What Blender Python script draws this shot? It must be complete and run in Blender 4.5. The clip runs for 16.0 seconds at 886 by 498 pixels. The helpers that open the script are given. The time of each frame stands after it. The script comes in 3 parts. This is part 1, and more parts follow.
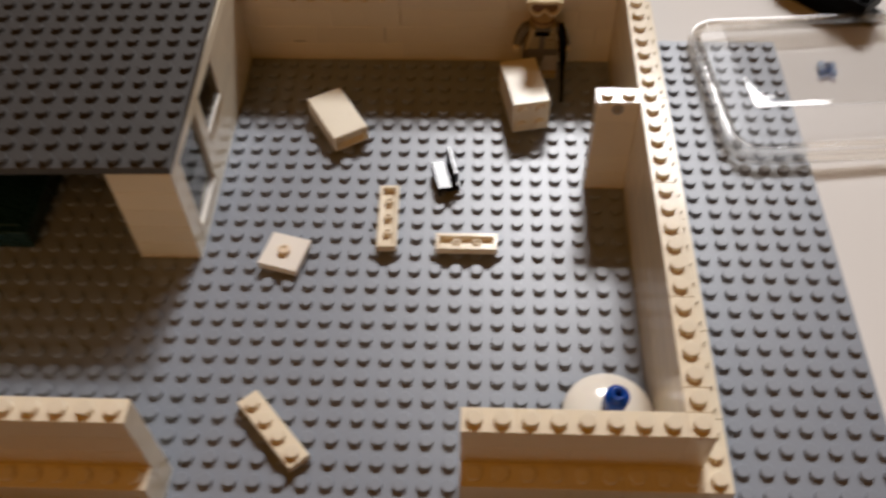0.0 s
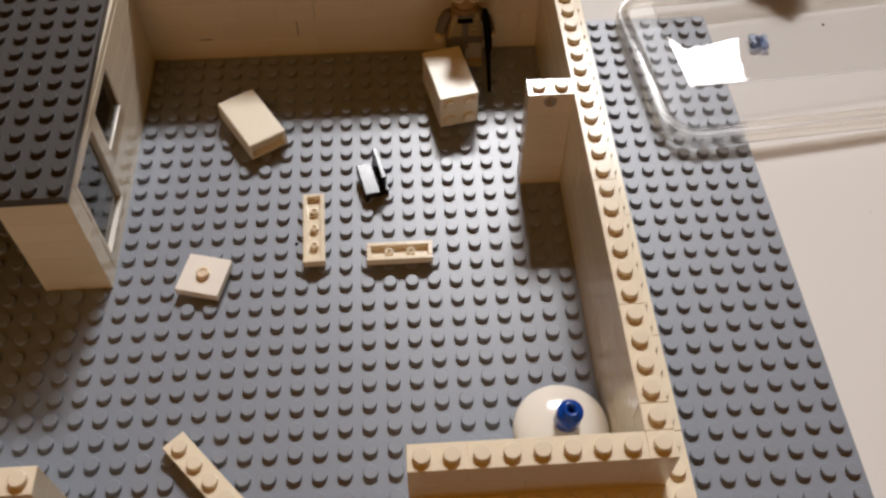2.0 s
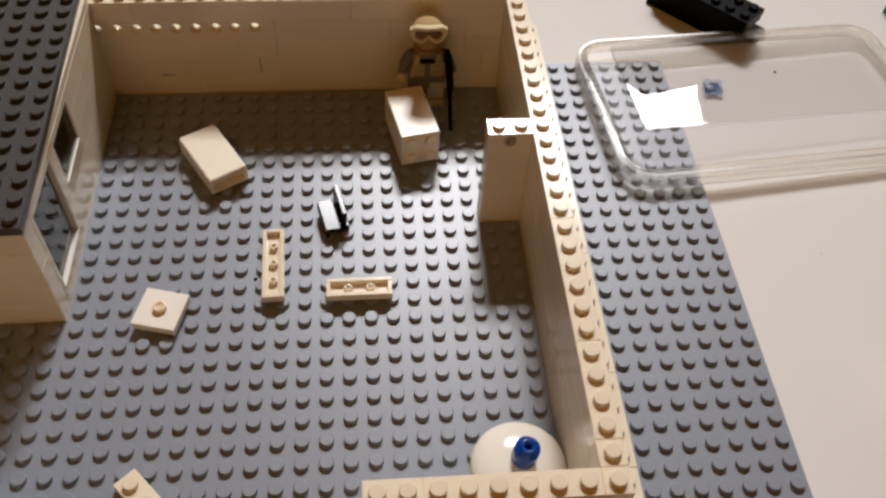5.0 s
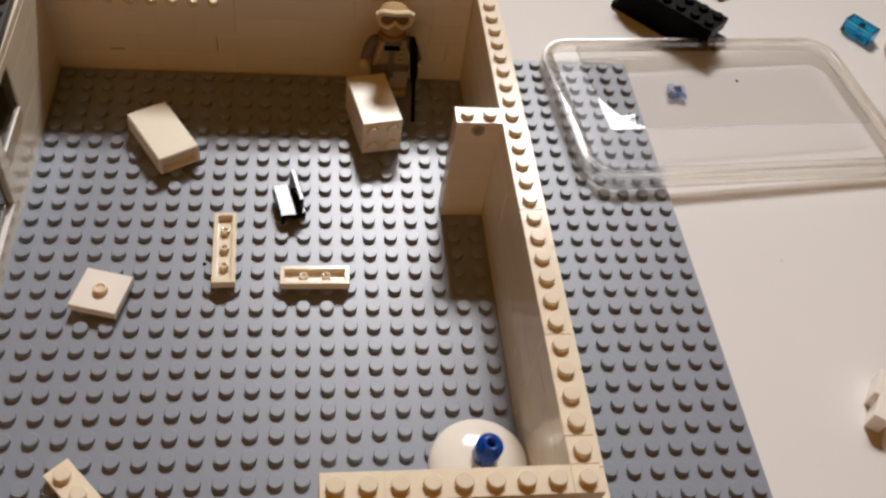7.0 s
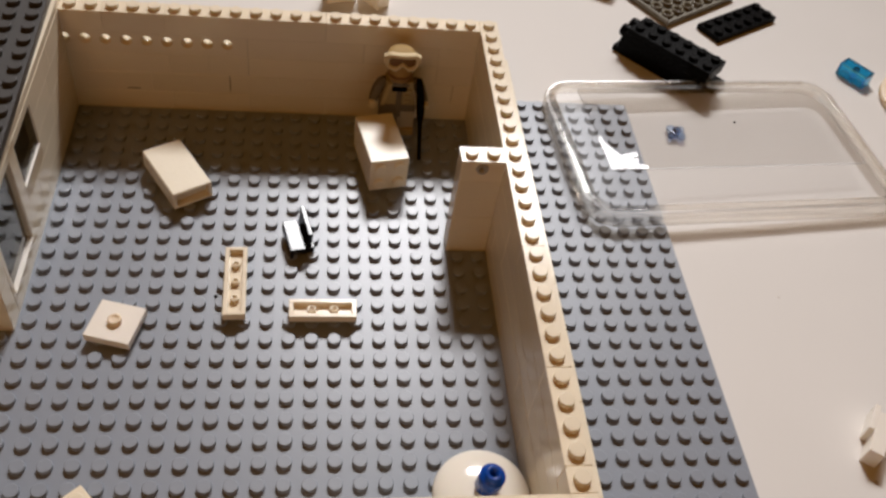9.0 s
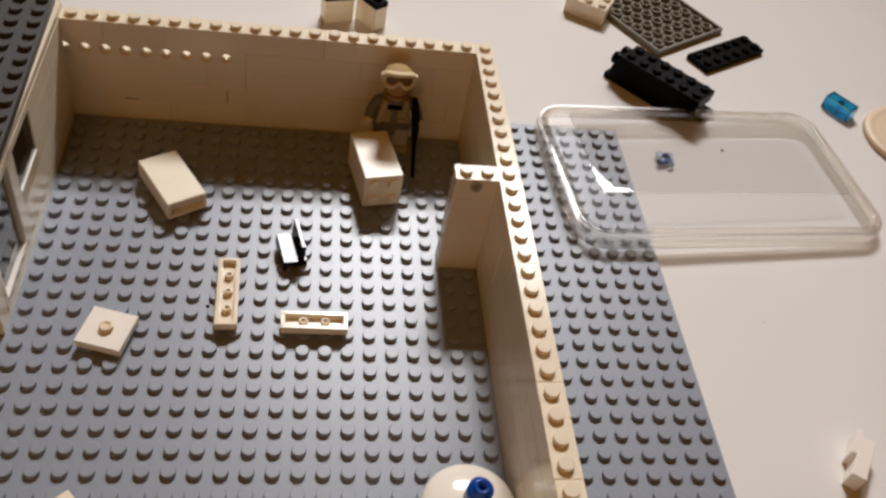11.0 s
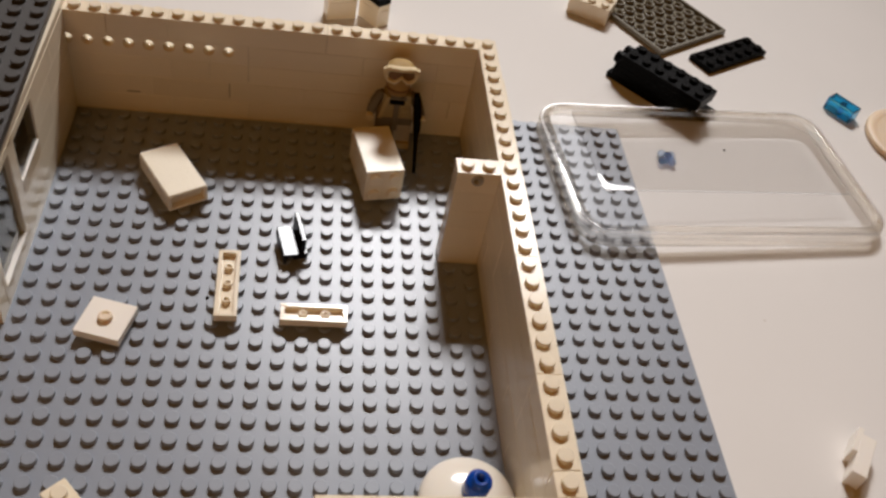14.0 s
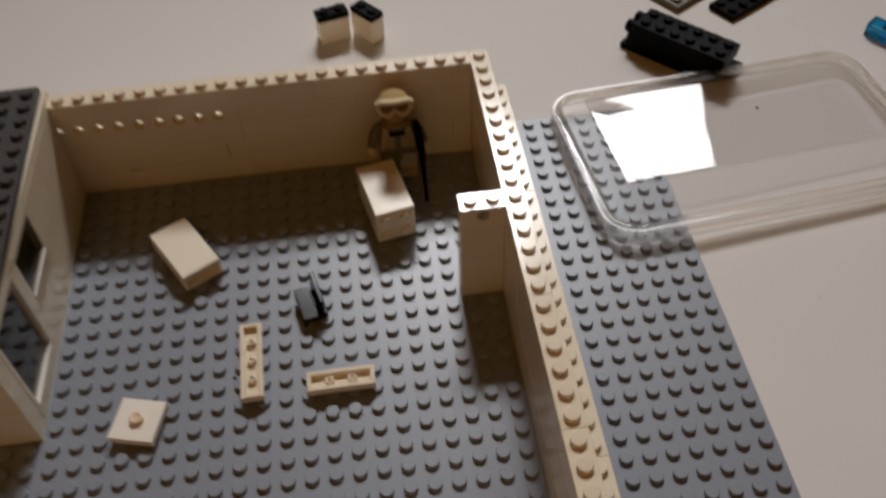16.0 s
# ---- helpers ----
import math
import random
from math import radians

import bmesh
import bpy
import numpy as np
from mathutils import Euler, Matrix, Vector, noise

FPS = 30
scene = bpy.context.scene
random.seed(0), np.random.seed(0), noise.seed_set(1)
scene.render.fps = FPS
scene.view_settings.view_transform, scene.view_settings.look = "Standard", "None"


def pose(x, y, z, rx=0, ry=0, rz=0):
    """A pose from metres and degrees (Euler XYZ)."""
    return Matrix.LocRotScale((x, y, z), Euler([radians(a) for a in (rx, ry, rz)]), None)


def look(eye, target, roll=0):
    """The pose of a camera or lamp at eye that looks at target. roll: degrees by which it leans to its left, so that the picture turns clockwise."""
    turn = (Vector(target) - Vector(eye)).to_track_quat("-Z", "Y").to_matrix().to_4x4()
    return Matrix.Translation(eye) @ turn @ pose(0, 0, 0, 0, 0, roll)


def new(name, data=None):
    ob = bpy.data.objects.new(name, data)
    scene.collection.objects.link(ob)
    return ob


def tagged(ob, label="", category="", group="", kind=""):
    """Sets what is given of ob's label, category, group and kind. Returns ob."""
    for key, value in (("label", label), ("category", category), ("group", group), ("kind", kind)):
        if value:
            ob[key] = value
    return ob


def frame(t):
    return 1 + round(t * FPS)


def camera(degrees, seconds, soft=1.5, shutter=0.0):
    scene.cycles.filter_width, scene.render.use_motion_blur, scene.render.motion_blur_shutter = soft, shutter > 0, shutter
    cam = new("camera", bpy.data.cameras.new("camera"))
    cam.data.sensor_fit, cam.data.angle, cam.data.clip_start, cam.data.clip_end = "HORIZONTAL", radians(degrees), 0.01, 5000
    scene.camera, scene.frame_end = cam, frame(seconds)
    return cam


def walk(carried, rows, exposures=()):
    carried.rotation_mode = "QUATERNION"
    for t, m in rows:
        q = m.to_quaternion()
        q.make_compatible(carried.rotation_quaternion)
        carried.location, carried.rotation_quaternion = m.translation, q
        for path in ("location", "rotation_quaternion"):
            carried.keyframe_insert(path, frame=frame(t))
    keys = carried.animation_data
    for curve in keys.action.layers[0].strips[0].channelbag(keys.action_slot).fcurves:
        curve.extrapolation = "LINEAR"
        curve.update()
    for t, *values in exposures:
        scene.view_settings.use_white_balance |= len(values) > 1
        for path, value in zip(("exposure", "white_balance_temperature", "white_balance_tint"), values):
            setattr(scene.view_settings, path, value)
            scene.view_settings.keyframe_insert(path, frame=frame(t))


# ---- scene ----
cam = camera(52.7, 16.0, soft=2.6, shutter=0.9)
U = 0.008  # one stud pitch; plans below are in studs
# seconds, eye x y z in studs, yaw, pitch, roll
ROWS = [
    (0.0, -7.548, -41.341, 34.712, 3.41, -51.87, -1.68),
    (0.5, -7.483, -40.424, 36.408, 8.23, -53.91, -8.68),
    (1.0, -6.791, -38.834, 35.038, 4.19, -54.14, -7.01),
    (1.5, -7.134, -38.171, 33.811, -1.35, -54.63, -2.06),
    (2.0, -7.546, -38.266, 33.723, -3.61, -53.90, 0.13),
    (2.5, -7.792, -38.591, 33.228, -4.22, -52.98, 1.74),
    (3.0, -7.739, -38.655, 33.258, -5.03, -52.29, 2.53),
    (3.5, -7.537, -38.687, 33.605, -6.50, -51.36, 3.21),
    (4.0, -7.379, -38.503, 33.827, -7.08, -51.68, 3.40),
    (6.5, -7.964, -38.582, 32.590, -11.31, -49.98, 8.03),
    (7.0, -8.426, -38.341, 31.819, -13.60, -49.71, 10.69),
    (7.5, -8.553, -38.859, 32.640, -13.00, -49.04, 10.35),
    (8.0, -8.686, -38.879, 32.425, -13.21, -48.67, 10.95),
    (8.5, -8.483, -38.618, 32.367, -12.78, -48.36, 10.24),
    (9.0, -8.660, -39.098, 32.632, -12.64, -47.47, 10.37),
    (9.5, -8.732, -39.045, 32.684, -13.86, -46.75, 11.31),
    (12.0, -9.375, -40.085, 31.976, -13.36, -45.26, 13.08),
    (12.5, -9.385, -39.636, 31.533, -13.54, -45.29, 13.08),
    (13.0, -9.475, -39.852, 31.627, -13.66, -45.53, 13.16),
    (13.5, -9.470, -40.030, 32.195, -13.83, -45.32, 13.51),
    (14.0, -9.095, -40.098, 32.067, -13.50, -45.13, 13.02),
    (14.5, -7.120, -39.670, 33.793, -7.80, -46.91, 5.41),
    (15.0, -5.607, -37.908, 35.588, -3.28, -48.25, -2.98),
    (15.5, -4.493, -36.834, 36.369, -2.04, -48.84, -5.47),
    (16.0, -5.329, -36.038, 34.227, -5.52, -49.46, -2.67),
]
EXPOSURES = [(0.0, -0.08), (0.5, 0.2), (1.0, 0.13), (2.0, -0.03), (4.0, 0.0), (9.5, -0.01), (12.0, -0.04), (14.0, -0.03), (14.5, -0.03), (15.0, -0.34), (15.5, -0.62), (16.0, -0.71)]
walk(cam, [(t, pose(U * x, U * y, U * z, 0, 0, yaw) @ pose(0, 0, 0, 90 + pitch, 0, 0) @ pose(0, 0, 0, 0, 0, roll)) for t, x, y, z, yaw, pitch, roll in ROWS], EXPOSURES)

# ---- light ----
world = bpy.data.worlds.new("room_light")
scene.world = world
world.use_nodes = True
wbg = world.node_tree.nodes["Background"]
wbg.inputs["Color"].default_value = (1.0, 0.42, 0.04, 1)
wbg.inputs["Strength"].default_value = 0.08


def area_lamp(name, eye, target, width, height, watts, color, spread=180, roll=0):
    data = bpy.data.lights.new(name, "AREA")
    data.shape, data.size, data.size_y, data.energy, data.color = "RECTANGLE", width, height, watts, color
    ob = new(name, data)
    ob.matrix_world = look(eye, target, roll)
    data.spread = radians(spread)
    return ob


AIM = Vector((-0.04, -0.08, 0.0))
# a desk lamp over the far side, a broad bright panel further off to the right, an unseen warm fill added behind the
# camera
area_lamp("desk_lamp", Vector((0.155, 1.53, 1.71)), Vector((-0.03, -0.13, 0.0)), 0.4, 0.34, 2.15, (1.0, 0.98, 0.99), 38)
area_lamp("panel_light", Vector((0.73, 1.53, 1.6)), Vector((0.4, -0.25, 0.0)), 0.574, 0.34, 2.8, (1.0, 0.98, 0.99), 85, 17)
area_lamp("warm_fill", Vector((-0.27, -0.6, 0.64)), AIM, 0.3, 0.3, 0.6, (1.0, 0.42, 0.07))

# ---- materials ----


def nodes_of(name):
    m = bpy.data.materials.new(name)
    m.use_nodes = True
    nt = m.node_tree
    return m, nt, nt.nodes["Principled BSDF"]


def plastic(name, color, rough=0.24, grain=0.10, bump=0.05, sss=0.0, scuff=0.25, spec=0.5):
    """Moulded plastic: piece-to-piece tone shift, faint scuffs, slight waviness."""
    m, nt, b = nodes_of(name)
    n, l = nt.nodes, nt.links
    geo = n.new("ShaderNodeNewGeometry")
    info = n.new("ShaderNodeObjectInfo")
    big = n.new("ShaderNodeTexNoise")
    big.inputs["Scale"].default_value = 70
    big.inputs["Detail"].default_value = 3
    fine = n.new("ShaderNodeTexNoise")
    fine.inputs["Scale"].default_value = 900
    fine.inputs["Detail"].default_value = 4
    l.new(geo.outputs["Position"], big.inputs["Vector"])
    l.new(geo.outputs["Position"], fine.inputs["Vector"])
    add = n.new("ShaderNodeMath")
    add.operation = "ADD"
    l.new(big.outputs["Fac"], add.inputs[0])
    l.new(info.outputs["Random"], add.inputs[1])
    mp = n.new("ShaderNodeMapRange")
    mp.inputs["From Min"].default_value, mp.inputs["From Max"].default_value = 0.2, 1.8
    mp.inputs["To Min"].default_value, mp.inputs["To Max"].default_value = 1 - grain, 1 + grain
    l.new(add.outputs[0], mp.inputs["Value"])
    mix = n.new("ShaderNodeVectorMath")
    mix.operation = "SCALE"
    mix.inputs[0].default_value = color
    l.new(mp.outputs["Result"], mix.inputs["Scale"])
    l.new(mix.outputs["Vector"], b.inputs["Base Color"])
    rr = n.new("ShaderNodeMapRange")
    rr.inputs["From Min"].default_value, rr.inputs["From Max"].default_value = 0.3, 0.7
    rr.inputs["To Min"].default_value, rr.inputs["To Max"].default_value = rough * (1 - scuff), rough * (1 + scuff)
    l.new(fine.outputs["Fac"], rr.inputs["Value"])
    l.new(rr.outputs["Result"], b.inputs["Roughness"])
    bp = n.new("ShaderNodeBump")
    bp.inputs["Strength"].default_value = bump
    bp.inputs["Distance"].default_value = 0.0004
    l.new(big.outputs["Fac"], bp.inputs["Height"])
    l.new(bp.outputs["Normal"], b.inputs["Normal"])
    b.inputs["IOR"].default_value = 1.5
    b.inputs["Specular IOR Level"].default_value = spec
    if sss:
        b.inputs["Subsurface Weight"].default_value = sss
        b.inputs["Subsurface Radius"].default_value = (1.0, 0.7, 0.4)
        b.inputs["Subsurface Scale"].default_value = 0.007
    return m


def clear(name, color, rough=0.02, ior=1.45, through_light=0.0, through_tint=(1, 1, 1)):
    m, nt, b = nodes_of(name)
    n, l = nt.nodes, nt.links
    b.inputs["Base Color"].default_value = (*color, 1)
    b.inputs["Transmission Weight"].default_value = 1
    b.inputs["IOR"].default_value = ior
    tex = n.new("ShaderNodeTexNoise")
    tex.inputs["Scale"].default_value = 60
    geo = n.new("ShaderNodeNewGeometry")
    l.new(geo.outputs["Position"], tex.inputs["Vector"])
    rr = n.new("ShaderNodeMapRange")
    rr.inputs["To Min"].default_value, rr.inputs["To Max"].default_value = rough * 0.5, rough * 2
    l.new(tex.outputs["Fac"], rr.inputs["Value"])
    l.new(rr.outputs["Result"], b.inputs["Roughness"])
    if through_light:
        see = n.new("ShaderNodeBsdfTransparent")
        see.inputs["Color"].default_value = (*through_tint, 1)
        mix = n.new("ShaderNodeMixShader")
        mix.inputs["Fac"].default_value = through_light
        l.new(b.outputs["BSDF"], mix.inputs[1])
        l.new(see.outputs["BSDF"], mix.inputs[2])
        l.new(mix.outputs["Shader"], n["Material Output"].inputs["Surface"])
    return m


def thin_clear(name, tint, rough=0.03, gloss_floor=0.045):
    """Clear sheet plastic: light goes straight through, gloss by Fresnel."""
    m, nt, p = nodes_of(name)
    n, l = nt.nodes, nt.links
    n.remove(p)
    see = n.new("ShaderNodeBsdfTransparent")
    see.inputs["Color"].default_value = (*tint, 1)
    gloss = n.new("ShaderNodeBsdfGlossy")
    gloss.inputs["Roughness"].default_value = rough
    face = n.new("ShaderNodeLayerWeight")
    face.inputs["Blend"].default_value = 0.5
    power = n.new("ShaderNodeMath")
    power.operation = "POWER"
    power.inputs[1].default_value = 5.0
    l.new(face.outputs["Facing"], power.inputs[0])
    fr = n.new("ShaderNodeMath")
    fr.operation = "MULTIPLY_ADD"
    fr.inputs[1].default_value, fr.inputs[2].default_value = 0.9, gloss_floor
    l.new(power.outputs[0], fr.inputs[0])
    geo = n.new("ShaderNodeNewGeometry")
    wav = n.new("ShaderNodeTexNoise")
    wav.inputs["Scale"].default_value = 45
    l.new(geo.outputs["Position"], wav.inputs["Vector"])
    bp = n.new("ShaderNodeBump")
    bp.inputs["Strength"].default_value = 0.02
    bp.inputs["Distance"].default_value = 0.0006
    l.new(wav.outputs["Fac"], bp.inputs["Height"])
    l.new(bp.outputs["Normal"], gloss.inputs["Normal"])
    mix = n.new("ShaderNodeMixShader")
    l.new(fr.outputs[0], mix.inputs["Fac"])
    l.new(see.outputs["BSDF"], mix.inputs[1])
    l.new(gloss.outputs["BSDF"], mix.inputs[2])
    l.new(mix.outputs["Shader"], n["Material Output"].inputs["Surface"])
    return m


WHITE = plastic("white_abs", (0.83, 0.73, 0.56), 0.16, 0.05, 0.02, 0.03)
TILEWHITE = plastic("pale_white_abs", (0.88, 0.825, 0.74), 0.18, 0.04, 0.03, 0.05)
SATIN = plastic("satin_white_abs", (0.85, 0.775, 0.62), 0.32, 0.03, 0.01, 0.03, spec=0.3)
DOME = plastic("smooth_white_abs", (0.86, 0.8, 0.7), 0.13, 0.03, 0.02, 0.05)
GREY = plastic("light_bluish_grey", (0.241, 0.264, 0.304), 0.365, 0.03, 0.004, 0.0, 0.05)
DARK = plastic("dark_bluish_grey", (0.056, 0.053, 0.051), 0.42, 0.06, 0.01, 0.0, 0.1, spec=0.45)
BLACK = plastic("black_abs", (0.008, 0.008, 0.009), 0.17, 0.1, 0.0, spec=0.13)
BLACKWORN = plastic("scuffed_black_abs", (0.002, 0.002, 0.002), 0.3, 0.1, spec=0.04)
BLUE = plastic("blue_abs", (0.003, 0.05, 0.3), 0.24, 0.08, spec=0.3)
GREEN = plastic("dark_green_abs", (0.008, 0.035, 0.042), 0.3, 0.08)
JOINT = plastic("joint_shade", (0.12, 0.08, 0.045), 0.8, 0.1)
PIN = plastic("grey_pin", (0.42, 0.4, 0.37), 0.14, 0.05)
OLIVE = plastic("dark_tan_grey", (0.15, 0.13, 0.085), 0.35, 0.08)
TAN = plastic("tan_abs", (0.74, 0.58, 0.41), 0.45, 0.06, 0.05, 0.2)
CYAN = clear("transparent_light_blue", (0.1, 0.62, 0.86), 0.04, 1.4)
# warm through_tint colours in the yellowish light cast past the lid's wall
CLEAR = clear("clear_polystyrene", (0.99, 0.99, 0.99), 0.01, 1.5, 0.55, (1.0, 0.975, 0.93))
BEAD = thin_clear("clear_rounded_rim", (0.985, 0.985, 0.99), 0.24, 0.15)
SHOULDER = thin_clear("clear_satin_shoulder", (0.985, 0.985, 0.985), 0.42, 0.008)
SHEET = thin_clear("clear_sheet", (0.995, 0.995, 0.995), 0.02, 0.065)
SMOKE = thin_clear("smoky_clear_pane", (0.62, 0.6, 0.57))
GEM = clear("transparent_medium_blue", (0.66, 0.79, 1.0), 0.08, 1.35)


def table_material():
    m, nt, b = nodes_of("white_laminate")
    n, l = nt.nodes, nt.links
    geo = n.new("ShaderNodeNewGeometry")
    big = n.new("ShaderNodeTexNoise")
    big.inputs["Scale"].default_value = 9
    big.inputs["Detail"].default_value = 6
    l.new(geo.outputs["Position"], big.inputs["Vector"])
    speck = n.new("ShaderNodeTexVoronoi")
    speck.inputs["Scale"].default_value = 26
    l.new(geo.outputs["Position"], speck.inputs["Vector"])
    dots = n.new("ShaderNodeMapRange")
    dots.inputs["From Min"].default_value, dots.inputs["From Max"].default_value = 0.012, 0.03
    l.new(speck.outputs["Distance"], dots.inputs["Value"])
    ramp = n.new("ShaderNodeMix")
    ramp.data_type = "RGBA"
    ramp.inputs["A"].default_value = (0.7, 0.675, 0.64, 1)
    ramp.inputs["B"].default_value = (0.76, 0.73, 0.695, 1)
    l.new(big.outputs["Fac"], ramp.inputs["Factor"])
    dirt = n.new("ShaderNodeMix")
    dirt.data_type = "RGBA"
    dirt.inputs["A"].default_value = (0.45, 0.38, 0.3, 1)
    l.new(dots.outputs["Result"], dirt.inputs["Factor"])
    l.new(ramp.outputs["Result"], dirt.inputs["B"])
    l.new(dirt.outputs["Result"], b.inputs["Base Color"])
    b.inputs["Specular IOR Level"].default_value = 0.12
    rr = n.new("ShaderNodeMapRange")
    rr.inputs["To Min"].default_value, rr.inputs["To Max"].default_value = 0.6, 0.72
    l.new(big.outputs["Fac"], rr.inputs["Value"])
    l.new(rr.outputs["Result"], b.inputs["Roughness"])
    return m


TABLE = table_material()

# ---- builders (all sizes in studs) ----
SR, SH = 0.30, 0.2125


def finish(name, bm, mats, smooth=False):
    bm.normal_update()
    bmesh.ops.scale(bm, vec=(U, U, U), verts=bm.verts)
    me = bpy.data.meshes.new(name)
    bm.to_mesh(me)
    bm.free()
    for m in mats if isinstance(mats, (list, tuple)) else [mats]:
        me.materials.append(m)
    if smooth:
        for p in me.polygons:
            p.use_smooth = True
    return me


def place(ob, x, y, z, rx=0, ry=0, rz=0):
    ob.matrix_basis = pose(U * x, U * y, U * z, rx, ry, rz)
    return ob


def thing(name, label, category, at=(0, 0, 0), rot=(0, 0, 0), group="", kind=""):
    return place(tagged(new(name), label, category, group, kind), *at, *rot)


def part(name, bm, mat, parent, label="", at=(0, 0, 0), rot=(0, 0, 0), smooth=False):
    ob = new(name, finish(name, bm, mat, smooth) if isinstance(bm, bmesh.types.BMesh) else bm)
    ob.parent = parent
    place(ob, *at, *rot)
    return tagged(ob, label)


def group_part(name, parent):
    """A part that is itself made of pieces."""
    ob = new(name)
    ob.parent = parent
    return ob


def solid(name, bm, mat, label, category, at=(0, 0, 0), rot=(0, 0, 0), group="", kind="", smooth=False):
    ob = new(name, finish(name, bm, mat, smooth) if isinstance(bm, bmesh.types.BMesh) else bm)
    place(ob, *at, *rot)
    return tagged(ob, label, category, group, kind)


def block(bm, x0, x1, y0, y1, z0, z1, bevel=0.03, slot=0):
    r = bmesh.ops.create_cube(bm, size=1.0)
    vs = r["verts"]
    for v in vs:
        v.co = Vector((x0 + (v.co.x + 0.5) * (x1 - x0), y0 + (v.co.y + 0.5) * (y1 - y0), z0 + (v.co.z + 0.5) * (z1 - z0)))
    faces = list({f for v in vs for f in v.link_faces})
    for f in faces:
        f.material_index = slot
    if bevel:
        bmesh.ops.bevel(bm, geom=list({e for v in vs for e in v.link_edges}), offset=bevel, segments=1, affect="EDGES", material=-1)
    return bm


def lathe(bm, prof, n=16, at=(0, 0, 0), m=None, slot=0, cap0=False, cap1=True):
    """Rings of (radius, height) round z."""
    rings = []
    for r, h in prof:
        ring = []
        for k in range(n):
            a = 2 * math.pi * k / n
            p = Vector((r * math.cos(a), r * math.sin(a), h))
            p = m @ p if m else p
            ring.append(bm.verts.new(p + Vector(at)))
        rings.append(ring)
    for a, b in zip(rings, rings[1:]):
        for k in range(n):
            f = bm.faces.new((a[k], a[(k + 1) % n], b[(k + 1) % n], b[k]))
            f.material_index = slot
            f.smooth = True
    if cap0:
        bm.faces.new(rings[0][::-1]).material_index = slot
    if cap1:
        bm.faces.new(rings[-1]).material_index = slot
    return bm


STUD_PROFILE = [(SR, 0), (SR, SH - 0.03), (SR - 0.03, SH)]


def stud(bm, x, y, z, n=18, slot=0):
    return lathe(bm, STUD_PROFILE, n, (x, y, z), slot=slot)


G = 0.003
rng = random.Random(5)
MESHES = {}


def brick_mesh(n, m, h, mat):
    """A brick n by m studs, h high, its corner at the origin."""
    key = ("brick", n, m, h, mat.name)
    if key not in MESHES:
        bm = bmesh.new()
        block(bm, G, n - G, G, m - G, 0.0, h - 0.0004, 0.022)
        MESHES[key] = finish("brick", bm, mat)
    return MESHES[key]


def holed_mesh(n, mat, h=1.2, hz=0.77, hr=0.3):
    """A 1-by-n beam along x with round holes through y between the studs."""
    key = ("beam", n, mat.name)
    if key in MESHES:
        return MESHES[key]
    bm = bmesh.new()
    K = 16

    def cell(y, xc, half):
        """A wall piece round one hole; returns its rim."""
        rim, box = [], []
        for k in range(K):
            a = 2 * math.pi * k / K
            c, s = math.cos(a), math.sin(a)
            rim.append(bm.verts.new((xc + hr * c, y, hz + hr * s)))
            up = (h - hz) if s > 0 else hz
            q = min(half / abs(c) if abs(c) > 1e-6 else 9, up / abs(s) if abs(s) > 1e-6 else 9)
            box.append(bm.verts.new((xc + q * c, y, hz + q * s)))
        for k in range(K):
            j = (k + 1) % K
            bm.faces.new((rim[k], rim[j], box[j], box[k]))
        for sx in (-1, 1):
            for zc in (0, h):
                cv = bm.verts.new((xc + sx * half, y, zc))
                near = sorted(box, key=lambda v: (v.co - cv.co).length)[:2]
                if (near[0].co - near[1].co).length > 1e-4 and near[0].co.x != near[1].co.x and near[0].co.z != near[1].co.z:
                    bm.faces.new((cv, near[0], near[1]))
        return rim

    def quad(*p):
        bm.faces.new([bm.verts.new(q) for q in p])

    y0, y1 = G, 1 - G
    for k in range(1, n):
        a, b = cell(y0, k, 0.5), cell(y1, k, 0.5)
        for i in range(K):
            j = (i + 1) % K
            bm.faces.new((a[i], a[j], b[j], b[i])).smooth = True
    for x0, x1 in ((G, 0.5), (n - 0.5, n - G)):
        for y in (y0, y1):
            quad((x0, y, 0), (x1, y, 0), (x1, y, h), (x0, y, h))
    for z in (0, h):
        quad((G, y0, z), (n - G, y0, z), (n - G, y1, z), (G, y1, z))
    for x in (G, n - G):
        quad((x, y0, 0), (x, y1, 0), (x, y1, h), (x, y0, h))
    bmesh.ops.remove_doubles(bm, verts=bm.verts, dist=1e-4)
    bmesh.ops.recalc_face_normals(bm, faces=bm.faces)
    MESHES[key] = finish("brick", bm, mat)
    return MESHES[key]


def lay(parent, mesh, x, y, z, rz=0):
    ob = new("brick", mesh)
    ob.parent = parent
    place(ob, x + rng.uniform(-0.008, 0.008), y + rng.uniform(-0.008, 0.008), z, 0, 0, rz)
    return ob


def top_studs(brick, n, m, h, mat):
    for i in range(n):
        for j in range(m):
            ob = new("stud", stud_mesh(mat))
            ob.parent = brick
            place(ob, i + 0.5, j + 0.5, h - 0.006)


def course_x(parent, lengths, x, y, z, mat, studs=False, holes=()):
    for k, n in enumerate(lengths):
        ob = lay(parent, holed_mesh(n, mat) if k in holes else brick_mesh(n, 1, 1.2, mat), x, y, z)
        if studs:
            top_studs(ob, n, 1, 1.2, mat)
        x += n


def course_y(parent, lengths, x, y, z, mat, studs=False):
    """Laid from y towards the front."""
    for n in lengths:
        y -= n
        ob = lay(parent, brick_mesh(1, n, 1.2, mat), x, y, z)
        if studs:
            top_studs(ob, 1, n, 1.2, mat)


def sheet_mesh(name, x0, x1, y0, y1, z0, z1, mat):
    bm = bmesh.new()
    block(bm, x0, x1, y0, y1, z0, z1, 0.03)
    return finish(name, bm, mat)


